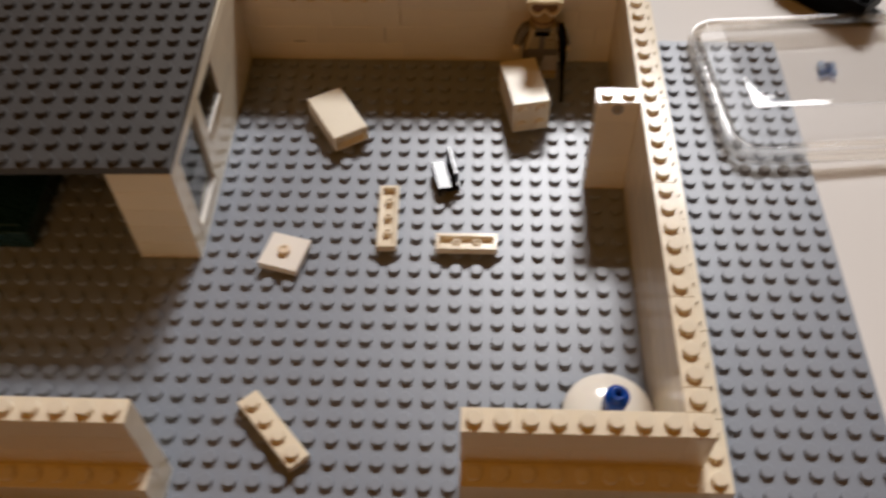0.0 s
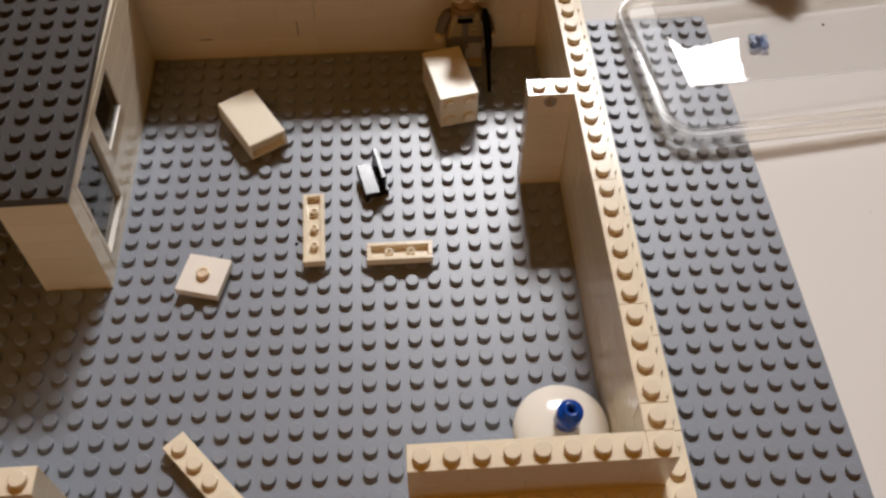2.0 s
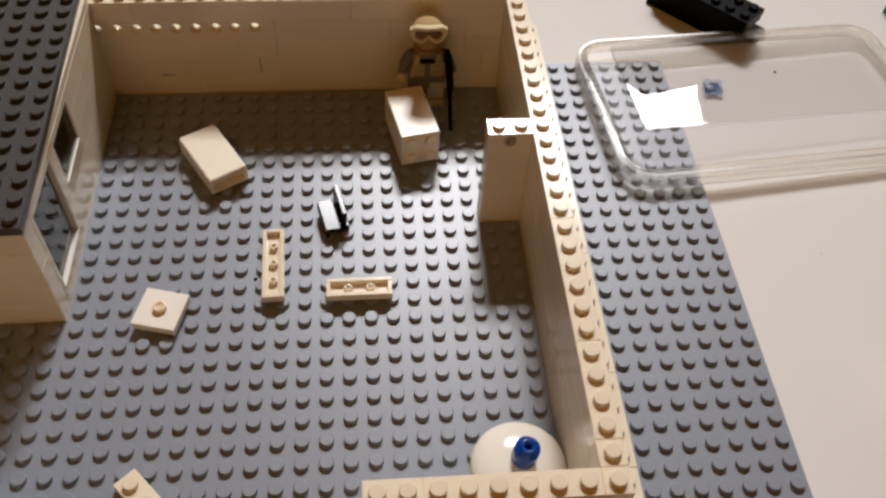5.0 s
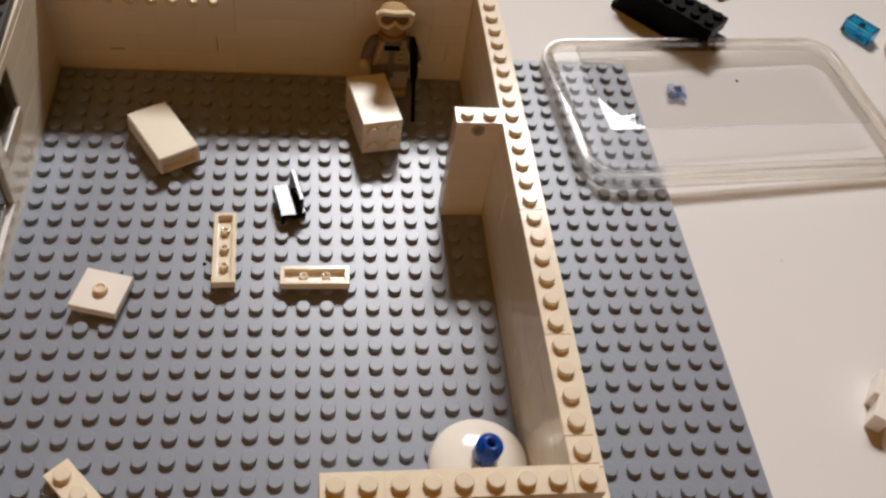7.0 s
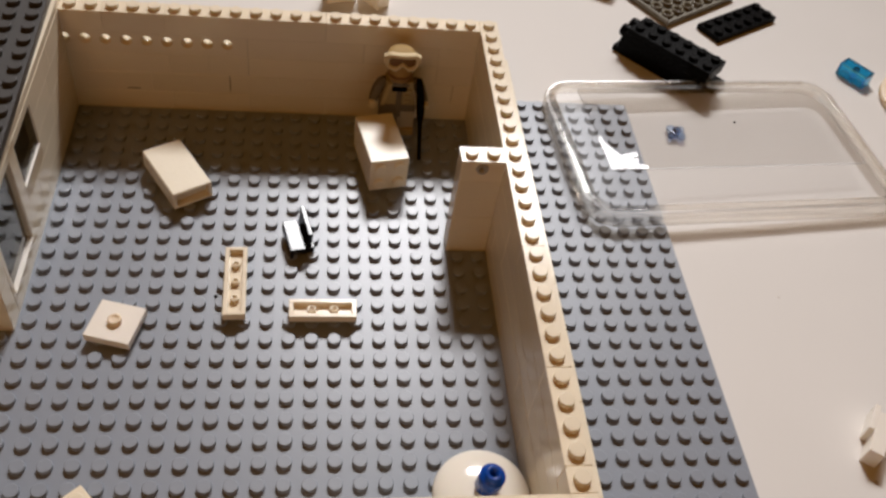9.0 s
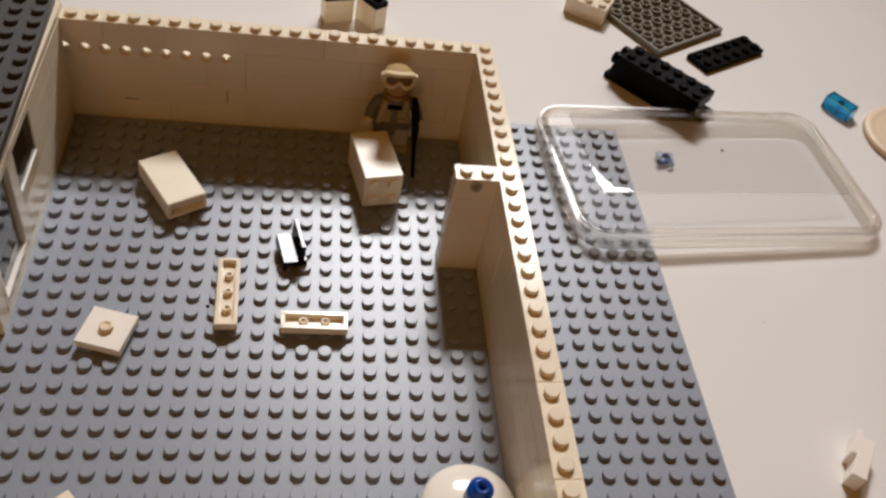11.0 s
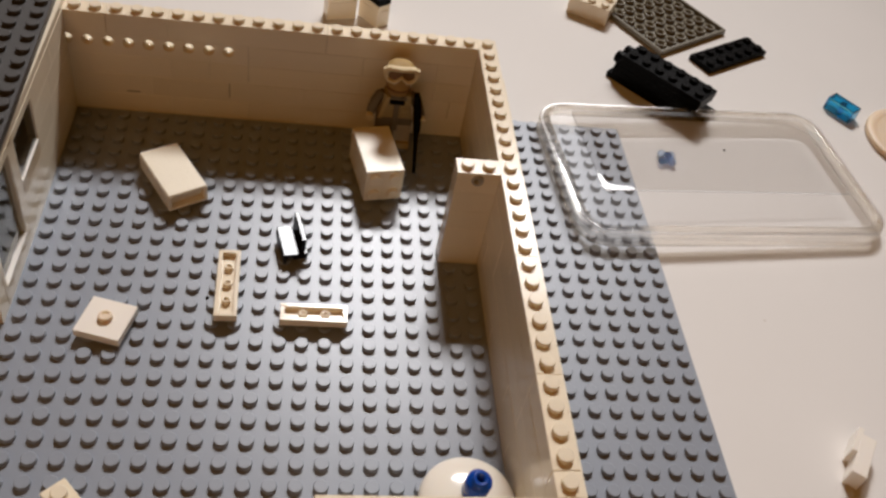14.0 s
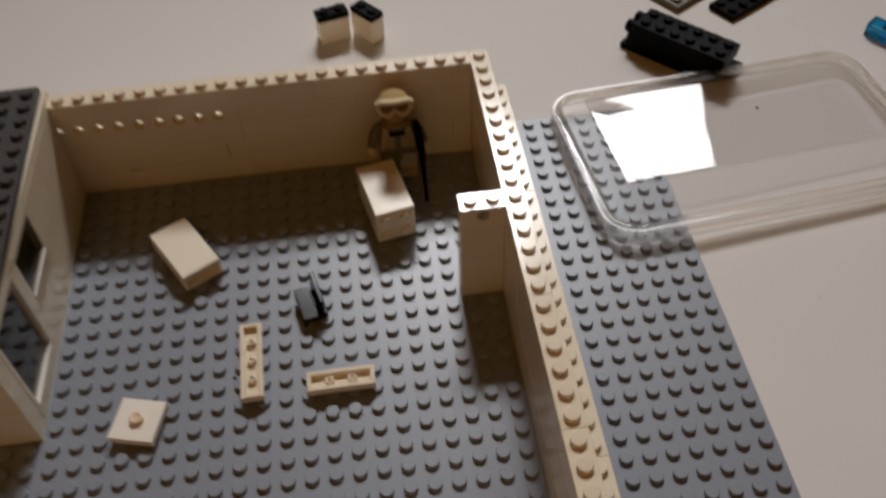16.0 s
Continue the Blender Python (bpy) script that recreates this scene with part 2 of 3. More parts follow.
def stud_mesh(mat):
    key = ("stud", mat.name)
    if key not in MESHES:
        MESHES[key] = finish("stud", stud(bmesh.new(), 0, 0, 0), mat)
    return MESHES[key]


def stud_field(parent, spots, z, mat, n=18):
    """Studs joined into one mesh, from arrays."""
    verts, faces = [], []
    ring = [(math.cos(2 * math.pi * k / n), math.sin(2 * math.pi * k / n)) for k in range(n)]
    for cx, cy in spots:
        s = len(verts)
        for r, h in STUD_PROFILE:
            verts += [(cx + r * c, cy + r * q, z - 0.002 + h) for c, q in ring]
        for b in (0, n):
            faces += [(s + b + k, s + b + (k + 1) % n, s + b + n + (k + 1) % n, s + b + n + k) for k in range(n)]
        faces.append(tuple(range(s + 2 * n, s + 3 * n)))
    me = bpy.data.meshes.new("studs")
    me.from_pydata([(U * a, U * b, U * c) for a, b, c in verts], [], faces)
    me.materials.append(mat)
    for p in me.polygons:
        p.use_smooth = len(p.vertices) == 4
    ob = new("studs", me)
    ob.parent = parent
    return tagged(ob, kind="stuff")


def single_studs(parent, spots, z, mat):
    for x, y in spots:
        ob = new("stud", stud_mesh(mat))
        ob.parent = parent
        place(ob, x, y, z - 0.002)


# ---- setting ----
TABLE_Z = -0.2
bm = bmesh.new()
block(bm, -110, 110, -90, 95, TABLE_Z - 3, TABLE_Z, 0.15)
solid("table", bm, TABLE, "off-white laminate tabletop under the toy bricks", "table", kind="structure")

base = solid("baseplate", sheet_mesh("baseplate", -38, 10, -46, 2, TABLE_Z + 0.01, 0, GREY), GREY, "light bluish grey studded toy baseplate on the table", "baseplate", kind="structure")

# back wall, five courses, hollow beam with a row of round holes in the fourth
wall_back = thing("wall_back", "five-course wall of cream-white toy bricks with a row of round holes", "wall", kind="structure")
course_x(wall_back, [6, 4, 4, 4, 4], -22, 0, 0.0, WHITE)
course_x(wall_back, [5, 4, 4, 4, 4, 1], -22, 0, 1.2, WHITE)
course_x(wall_back, [2, 4, 2, 2, 6, 4, 2], -22, 0, 2.4, WHITE)
course_x(wall_back, [10, 6, 4, 2], -22, 0, 3.6, WHITE, holes=(0,))
course_x(wall_back, [3, 3, 8, 8], -22, 0, 4.8, WHITE, studs=True)

# dark slivers on the wall face, coloured as the shade inside two open joints
for w, d, at in ((0.34, 0.03, (-17.98, -0.012, 1.36)), (0.018, 0.46, (-12.98, -0.012, 1.92))):
    bm = bmesh.new()
    block(bm, -w, w, 0, 0.02, -d, d, 0.006)
    part("open_joint", bm, JOINT, wall_back, "dark open joint", at)

wall_right = thing("wall_right", "long wall of cream-white toy bricks with studs along its top", "wall", kind="structure")
for k, rows in enumerate(([8, 8, 6, 6], [4, 8, 8, 8], [8, 6, 8, 6], [6, 8, 8, 6])):
    course_y(wall_right, rows, 0, 1, 1.2 * k, WHITE)
course_y(wall_right, [16, 6, 4, 1, 1], 0, 1, 4.8, WHITE, studs=True)
ledge_right = thing("wall_ledge_right", "lower outer skin of cream-white bricks along the long wall", "wall", kind="structure")
course_y(ledge_right, [8, 8, 8, 5], 1, 1, 0.0, WHITE)
course_y(ledge_right, [4, 8, 8, 9], 1, 1, 1.2, WHITE)
course_y(ledge_right, [8, 8, 6, 4, 3], 1, 1, 2.4, WHITE, studs=True)

wall_front = thing("wall_front_1", "short front wall of cream-white toy bricks beside the doorway gap", "wall", kind="structure")
for k, rows in enumerate(([4, 4], [2, 6], [6, 2], [4, 4])):
    course_x(wall_front, rows, -8, -27, 1.2 * k, WHITE)
course_x(wall_front, [2, 6], -8, -27, 4.8, WHITE, studs=True)
for k, rows in enumerate(([4, 5], [3, 6], [4, 2, 3])):
    course_x(wall_front, rows, -8, -28, 1.2 * k, WHITE, studs=k == 2)

wall_front_b = thing("wall_front_2", "front wall of cream-white toy bricks ending at the doorway gap", "wall", kind="structure")
for k, rows in enumerate(([8, 6, 4], [6, 8, 4], [8, 8, 2], [6, 6, 6], [4, 8, 6])):
    course_x(wall_front_b, rows, -38, -27, 1.2 * k, WHITE, studs=k == 4)
for k, rows in enumerate(([6, 6, 6], [8, 4, 6])):
    course_x(wall_front_b, rows, -38, -28, 1.2 * k, WHITE, studs=k == 1)

# pillar inside the long wall
pillar = thing("pillar", "narrow cream-white brick pillar against the wall, a hole in its top brick", "pillar", at=(-2, -10, 0), kind="structure")
for k in range(4):
    lay(pillar, brick_mesh(2, 1, 1.2, WHITE), 0, 0, 1.2 * k)
top_studs(lay(pillar, holed_mesh(2, WHITE), 0, 0, 4.8), 2, 1, 1.2, WHITE)
bm = bmesh.new()
lathe(bm, [(0.16, 0.9), (0.16, -0.06), (0.27, -0.06), (0.29, 0.0), (0.29, 0.95)], 16, (1, 0.03, 5.525), Matrix.Rotation(-math.pi / 2, 3, "X"), cap1=False)
part("pin", bm, PIN, pillar, "grey hollow pin in the hole", smooth=True)

# ---- toy house ----
house = thing("toy_house", "cream-white brick toy house with a flat dark grey studded roof", "toy house")
side = group_part("wall", house)
WIN = (-9.6, -6.7, 3.2, 5.6)
DOOR = (-13.75, -10.45, 0.9, 5.6)
# side wall pieces between the openings
HX0, HX1 = -21.4, -21


def wall_piece(y0, y1, z0, z1):
    bm = bmesh.new()
    block(bm, HX0, HX1, y0 + 0.004, y1 - 0.004, z0 + 0.002, z1 - 0.002, 0.012)
    ob = part("brick", bm, WHITE, side)
    return ob


for k in range(5):
    z0, z1 = 1.2 * k, 1.2 * k + 1.2
    if z0 < 2.4:
        spans = [(-3.0 - (k % 2), 0), (-7.0 - (k % 2), -3.0 - (k % 2)), (DOOR[1], -7.0 - (k % 2))]
    elif z0 < 3.6:
        spans = [(-4.0, 0), (WIN[1], -4.0), (DOOR[1], WIN[0])]
        wall_piece(WIN[0], WIN[1], 2.4, WIN[2])
    else:
        spans = [(-3.0 - (k % 2), 0), (WIN[1], -3.0 - (k % 2)), (DOOR[1], WIN[0])]
    for y0, y1 in spans:
        wall_piece(y0, y1, z0, z1)
    wall_piece(-14, DOOR[0], z0, z1)
wall_piece(DOOR[0], DOOR[1], 0, DOOR[2])
wall_piece(DOOR[0], WIN[1], 5.62, 6.0)
# front of the house
front = group_part("wall", house)
for k in range(5):
    lay(front, brick_mesh(3, 1, 1.2, WHITE), -24, -15, 1.2 * k)
    lay(front, brick_mesh(1, 1, 1.2, WHITE), -37, -15, 1.2 * k)
bm = bmesh.new()
block(bm, -37, -36, -14.97, 0.98, 6.0, 6.395, 0.02)
part("plate_course", bm, WHITE, house, "cream plate layer under the roof")
rear = group_part("wall", house)
for k in range(5):
    for x in (-37, -32, -27):
        lay(rear, brick_mesh(5, 1, 1.2, WHITE), x, 0, 1.2 * k)
    for y in (-14, -9, -4):
        lay(rear, brick_mesh(1, 4 if y == -4 else 5, 1.2, WHITE), -37, y, 1.2 * k)
bm = bmesh.new()
block(bm, -24, -21.02, -14.97, 0.98, 6.0, 6.395, 0.02)
part("plate_course", bm, WHITE, house, "cream plate layer under the roof")
roof = part("roof", sheet_mesh("roof", -16, -0.08, 0, 16.1, 0, 0.4, DARK), DARK, house, "flat dark grey studded roof plate", at=(-20.75, -15.3, 6.4), rot=(0, 0, 1.5))
# window and door frames in the side wall


def frame_part(name, y0, y1, z0, z1, w, sill, parent):
    fr = group_part(name, parent)
    for kind, y_0, y_1, z_0, z_1, proud in (("sill", y0, y1, z0, z0 + sill, 0.03), ("bar", y0, y1, z1 - w, z1, -0.02), ("bar", y0, y0 + w, z0 + sill, z1 - w, -0.02), ("bar", y1 - w, y1, z0 + sill, z1 - w, -0.02)):
        bm = bmesh.new()
        block(bm, -21.42, -21 + proud, y_0, y_1, z_0, z_1, 0.015)
        # sill takes the paler white to stand in for light on its top
        part(kind, bm, TILEWHITE if kind == "sill" else WHITE, fr)
    return fr


window = frame_part("window", WIN[0], WIN[1], WIN[2], WIN[3], 0.05, 0.12, house)
door = frame_part("door", DOOR[0], DOOR[1], DOOR[2], DOOR[3], 0.06, 0.12, house)
bm = bmesh.new()
block(bm, -21.3, -21.2, DOOR[0] + 0.15, DOOR[1] - 0.15, DOOR[2] + 0.15, DOOR[3] - 0.15, 0.01)
part("pane", bm, SMOKE, door, "clear plastic pane")
bm = bmesh.new()
block(bm, -21.1, -21.06, WIN[0] + 0.06, WIN[1] - 0.06, WIN[2] + 0.13, WIN[3] - 0.06, 0.01)
part("pane", bm, SMOKE, window, "clear plastic pane")
bm = bmesh.new()
block(bm, -36, -29.4, -14.7, -5, 0.22, 1.4, 0.05)
block(bm, -35.6, -29.8, -14.3, -5.4, 1.38, 1.5, 0.05)
solid("green_block", bm, GREEN, "dark teal smooth block lying inside the toy house", "toy brick")

# ---- loose bricks on the baseplate ----


def upturned_plate(n, label, at, rz):
    """A plate 1 by n on its back: open box, pins inside, studs below."""
    t = thing("upturned_plate", label, "toy brick", at, (0, 0, rz), group="loose plates")
    w, h = 0.2, 0.4
    bm = bmesh.new()
    block(bm, -n / 2, n / 2, -0.5, 0.5, 0, 0.13, 0.02)
    for a in ((-n / 2, n / 2, -0.5, -0.5 + w), (-n / 2, n / 2, 0.5 - w, 0.5), (-n / 2, -n / 2 + w, -0.5 + w, 0.5 - w), (n / 2 - w, n / 2, -0.5 + w, 0.5 - w)):
        block(bm, a[0], a[1], a[2], a[3], 0.1, h, 0.02)
    part("shell", bm, WHITE, t)
    for k in range(n - 1):
        bm = bmesh.new()
        lathe(bm, [(0.2, 0.15), (0.2, h - 0.06), (0.17, h - 0.04), (0.11, h - 0.04), (0.11, 0.22)], 14, (k - n / 2 + 1, 0, 0))
        part("pin", bm, WHITE, t)
    for k in range(n):
        bm = bmesh.new()
        lathe(bm, [(SR, 0.01), (SR, -SH)], 14, (k - n / 2 + 0.5, 0, 0))
        part("stud", bm, WHITE, t)
    return t


upturned_plate(4, "cream-white one-by-four plate lying upside down, hollow side up", (-11.95, -12.62, 0.33), 91.7)
upturned_plate(3, "cream-white one-by-three plate lying upside down, hollow side up", (-8.01, -14.2, 0.33), 0.2)


def laid_plate():
    t = thing("plate", "cream-white one-by-four plate with four studs, lying askew", "toy brick", (-15.97, -24.34, 0.215), (0, 0, -48), group="loose plates")
    bm = bmesh.new()
    block(bm, -2, 2, -0.5, 0.5, 0, 0.4, 0.022)
    part("body", bm, WHITE, t)
    for k in range(4):
        bm = bmesh.new()
        stud(bm, k - 1.5, 0, 0.395)
        part("stud", bm, WHITE, t)


laid_plate()


def jumper():
    t = thing("jumper_plate", "white square two-by-two plate with one centre stud", "toy brick", (-16.84, -14.93, 0.215), (0, 0, -14.8), group="loose plates")
    bm = bmesh.new()
    block(bm, -1, 1, -1, 1, 0, 0.4, 0.022)
    part("body", bm, TILEWHITE, t)
    bm = bmesh.new()
    lathe(bm, [(SR, 0.395), (SR, 0.395 + SH - 0.03), (SR - 0.03, 0.395 + SH), (0.17, 0.395 + SH), (0.15, 0.395 + SH - 0.05)], 18)
    part("stud", bm, TAN, t, "tan centre stud with a shallow dimple")


jumper()


def tall_brick_hollow():
    """A 1x2x3 brick lying flat, open end to the front."""
    ang = math.degrees(math.atan2(-3.13, 1.865))
    t = thing("tall_brick", "cream-white tall smooth brick lying flat, hollow end open", "toy brick", (-15.22, -5.79, 0.215), (0, 0, ang), group="tall bricks")
    bm = bmesh.new()
    L, W, H, w = 3.6, 2.0, 1.0, 0.17
    x0, x1 = -L / 2, L / 2
    block(bm, x0, x1, -W / 2, W / 2, H - w, H, 0.05)
    block(bm, x0, x1, -W / 2, W / 2, 0, w, 0.03)
    block(bm, x0, x1, -W / 2, -W / 2 + w, w - 0.02, H - w + 0.02, 0.01)
    block(bm, x0, x1, W / 2 - w, W / 2, w - 0.02, H - w + 0.02, 0.01)
    block(bm, x0, x1 - 0.35, -W / 2 + w - 0.02, W / 2 - w + 0.02, w - 0.02, H - w + 0.02, 0.0)
    part("shell", bm, SATIN, t)
    for y in (-0.5, 0.5):
        bm = bmesh.new()
        lathe(bm, STUD_PROFILE, 16, (x0 + 0.01, y, H / 2), Matrix.Rotation(-math.pi / 2, 3, "Y"))
        part("stud", bm, WHITE, t)


def tall_brick_square():
    """A 2x2x3 brick lying with its studs to the front."""
    ang = math.degrees(math.atan2(-3.54, 0.73))
    t = thing("tall_brick", "cream-white tall two-by-two brick lying down, four studs facing out", "toy brick", (-5.06, -4.21, 0.215), (0, 0, ang), group="tall bricks")
    bm = bmesh.new()
    block(bm, -1.8, 1.8, -1, 1, 0, 2, 0.035)
    part("body", bm, SATIN, t)
    for y in (-0.5, 0.5):
        for z in (0.5, 1.5):
            bm = bmesh.new()
            lathe(bm, STUD_PROFILE, 18, (1.79, y, z), Matrix.Rotation(math.pi / 2, 3, "Y"))
            part("stud", bm, SATIN, t)


tall_brick_hollow()
tall_brick_square()


def black_bracket():
    """A low plate with an upright flange beside it, on a small foot."""
    t = thing("black_bracket", "small glossy black bracket lying on the studs", "toy brick", (-9.42, -9.9, 0.215), (-4.1, 1.3, -76.5))
    bm = bmesh.new()
    block(bm, -0.95, 0.95, -0.36, 0.34, 0.42, 0.62, 0.025)
    block(bm, -0.95, 0.95, -0.36, -0.2, 0.0, 0.5, 0.02)
    part("plate", bm, BLACK, t)
    bm = bmesh.new()
    block(bm, -1.32, 0.6, 0.52, 0.74, 0.05, 1.2, 0.03)
    part("flange", bm, BLACK, t)
    bm = bmesh.new()
    block(bm, 0.1, 0.72, 0.2, 0.86, 0.0, 0.4, 0.03)
    block(bm, -0.8, 0.6, 0.25, 0.6, 0.3, 0.5, 0.02)
    part("foot", bm, BLACK, t)


black_bracket()


def dish():
    t = thing("dish", "cream-white smooth round dome dish in the corner", "toy dish", (-1.9, -23.5, 0.215))
    bm = bmesh.new()
    R, top = 1.93, 1.45
    prof = [(1.2, 0.0), (1.2, 0.55), (R - 0.15, 0.55), (R, 0.62), (R, 0.72)]
    for k in range(1, 10):
        a = k / 10 * math.pi / 2
        prof.append((R * math.cos(a), 0.72 + (top - 0.72) * math.sin(a)))
    prof.append((0.05, top))
    lathe(bm, prof, 48)
    part("dome", bm, DOME, t, smooth=True)
    return t


dish()
bm = bmesh.new()
lathe(bm, [(0.36, 0.0), (0.36, 0.25), (0.5, 0.27), (0.5, 1.17), (0.47, 1.2), (0.32, 1.2), (0.31, 1.40), (0.29, 1.42), (0.17, 1.42), (0.17, 0.9)], 24)
solid("round_brick", bm, BLUE, "blue one-by-one round brick with hollow stud, standing on the dome", "toy brick", (-1.82, -23.52, 1.55), (4, 3, 0))

# ---- toy figure (one plain mesh) ----


def ring_block(bm, pts0, z0, pts1, z1, slot):
    """A prism between two outlines of equal length."""
    a = [bm.verts.new((x, y, z0)) for x, y in pts0]
    b = [bm.verts.new((x, y, z1)) for x, y in pts1]
    n = len(a)
    for k in range(n):
        bm.faces.new((a[k], a[(k + 1) % n], b[(k + 1) % n], b[k])).material_index = slot
    bm.faces.new(a[::-1]).material_index = slot
    bm.faces.new(b).material_index = slot


FIG_CREAM = plastic("figure_cream", (0.68, 0.56, 0.35), 0.62, 0.05, spec=0.12)
FIG_OLIVE = plastic("figure_olive", (0.36, 0.28, 0.15), 0.62, 0.1, spec=0.12)
FIG_DARK = plastic("figure_dark_grey", (0.16, 0.135, 0.1), 0.62, 0.1, spec=0.12)
FIG_BROWN = plastic("figure_tan", (0.44, 0.33, 0.17), 0.62, 0.08, spec=0.12)
FIG_SKIN = plastic("figure_tan_face", (0.33, 0.19, 0.065), 0.62, 0.08, spec=0.12)
FIG_LENS = plastic("figure_brown", (0.17, 0.085, 0.028), 0.35, 0.1, spec=0.2)
FIG_CAP = plastic("figure_helmet_tan", (0.4, 0.27, 0.11), 0.62, 0.08, spec=0.12)
FIG_GREY = plastic("figure_grey", (0.42, 0.37, 0.3), 0.62, 0.08, spec=0.12)


def goggle_outline(k, grow):
    """Point k of 48 on a rounded mask outline with a nose notch."""
    a = 2 * math.pi * k / 48
    ca, sa = math.cos(a), math.sin(a)
    x = math.copysign(abs(ca) ** 0.5, ca)
    z = math.copysign(abs(sa) ** 0.62, sa)
    x, z = x * (0.86 - grow), z * (0.47 - grow)
    if z < 0:
        z += 0.34 * math.exp(-(x / 0.2) ** 2)
    return Vector((x, -0.84 + 0.34 * x * x, 4.93 + z))


def goggles(bm):
    rings = []
    for grow, dy in ((0.02, 0.35), (-0.02, 0.15), (-0.02, 0.0), (0.02, -0.06), (0.12, -0.06), (0.16, 0.0), (0.17, 0.1)):
        rings.append([bm.verts.new(goggle_outline(k, grow) + Vector((0, dy, 0))) for k in range(48)])
    for a, b in zip(rings, rings[1:]):
        for k in range(48):
            f = bm.faces.new((a[k], a[(k + 1) % 48], b[(k + 1) % 48], b[k]))
            f.material_index, f.smooth = 0, True
    mid = bm.verts.new((0, -0.74, 5.08))
    for k in range(48):
        bm.faces.new((rings[-1][k], rings[-1][(k + 1) % 48], mid)).material_index = 3
    # strap knobs at the sides
    for s in (-1, 1):
        block(bm, s * 0.86 - 0.09, s * 0.86 + 0.09, -0.66, -0.3, 4.8, 5.22, 0.05, 0)


def limb(bm, path, slot, n=10):
    """A round limb through (x, y, z, radius) points."""
    rings = []
    for k, (x, y, z, r) in enumerate(path):
        p, q = path[max(0, k - 1)], path[min(len(path) - 1, k + 1)]
        d = (Vector(q[:3]) - Vector(p[:3])).normalized()
        u = d.cross(Vector((0.3, 1, 0.1))).normalized()
        v = d.cross(u)
        rings.append([bm.verts.new(Vector((x, y, z)) + r * (math.cos(2 * math.pi * i / n) * u + math.sin(2 * math.pi * i / n) * v)) for i in range(n)])
    for a, b in zip(rings, rings[1:]):
        for i in range(n):
            f = bm.faces.new((a[i], a[(i + 1) % n], b[(i + 1) % n], b[i]))
            f.material_index, f.smooth = slot, True
    bm.faces.new(rings[0][::-1]).material_index = slot
    bm.faces.new(rings[-1]).material_index = slot


def figure():
    bm = bmesh.new()
    # legs, feet and hips
    for s, slot in ((-1, 2), (1, 7)):
        block(bm, s * 0.5 - 0.47, s * 0.5 + 0.47, -0.36, 0.36, 0.0, 1.5, 0.05, slot)
        block(bm, s * 0.5 - 0.46, s * 0.5 + 0.46, -0.66, 0.36, 0.0, 0.4, 0.05, 5)
    block(bm, -0.12, 0.12, -0.3, 0.3, 0.5, 1.6, 0.04, 2)
    block(bm, -0.97, 0.97, -0.37, 0.37, 1.45, 1.78, 0.04, 2)
    # tapered torso with vest, belt, strap and pouches
    q = lambda w, d: [(-w, -d), (w, -d), (w, d), (-w, d)]
    ring_block(bm, q(0.97, 0.43), 1.78, q(0.70, 0.41), 3.45, 1)
    ring_block(bm, q(0.99, 0.46), 1.78, q(0.95, 0.45), 2.0, 2)
    block(bm, -0.14, 0.16, -0.51, -0.38, 1.2, 3.0, 0.02, 2)
    block(bm, -0.4, 0.4, -0.55, -0.38, 2.92, 3.16, 0.03, 4)
    block(bm, -0.5, 0.5, -0.5, -0.38, 3.2, 3.38, 0.03, 2)
    ring_block(bm, [(-0.95, -0.53), (-0.74, -0.53), (-0.74, -0.38), (-0.95, -0.38)], 2.0, [(-0.6, -0.53), (-0.4, -0.53), (-0.4, -0.38), (-0.6, -0.38)], 3.4, 5)
    for k in range(3):
        block(bm, 0.3, 0.66, -0.53, -0.4, 2.08 + 0.34 * k, 2.34 + 0.34 * k, 0.03, 1)
    # arms and hands
    for s in (-1, 1):
        limb(bm, [(s * 0.72, 0.0, 3.38, 0.2), (s * 0.9, -0.02, 3.2, 0.3), (s * 1.12, -0.1, 2.85, 0.29), (s * 1.28, -0.3, 2.5, 0.26), (s * 1.36, -0.5, 2.3, 0.23)], 2)
        limb(bm, [(s * 1.36, -0.48, 2.32, 0.15), (s * 1.39, -0.62, 2.25, 0.2), (s * 1.42, -0.85, 2.18, 0.22)], 0)
    # head, helmet shell and goggles
    lathe(bm, [(0.38, 3.42), (0.58, 3.5), (0.64, 3.66), (0.64, 4.6), (0.5, 4.8)], 22, slot=6, cap0=True)
    lathe(bm, [(0.4, 3.38), (0.56, 3.42), (0.58, 3.5), (0.5, 3.56)], 22, (0, 0.02, 0), slot=2, cap0=True)
    lathe(bm, [(0.68, 4.72), (0.75, 4.78), (0.77, 4.85), (0.71, 5.02), (0.6, 5.13), (0.42, 5.19), (0.2, 5.22), (0.03, 5.23)], 26, (0, 0.04, 0), slot=8, cap0=True)
    lathe(bm, [(0.62, 3.75), (0.66, 3.8), (0.66, 3.86), (0.62, 3.92)], 22, (0, -0.03, 0), slot=3)
    goggles(bm)
    # long black gear held against the shoulder, its end on the ground in front
    limb(bm, [(0.98, -0.4, 3.75, 0.13), (1.02, -0.5, 3.5, 0.2), (1.1, -0.6, 3.0, 0.22), (1.18, -0.75, 2.3, 0.24), (1.2, -0.95, 1.75, 0.2), (1.19, -1.2, 1.4, 0.13), (1.16, -2.7, 0.12, 0.1)], 4, 10)
    me = finish("toy_figure", bm, [FIG_CREAM, FIG_OLIVE, FIG_DARK, FIG_LENS, BLACKWORN, FIG_BROWN, FIG_SKIN, FIG_GREY, FIG_CAP])
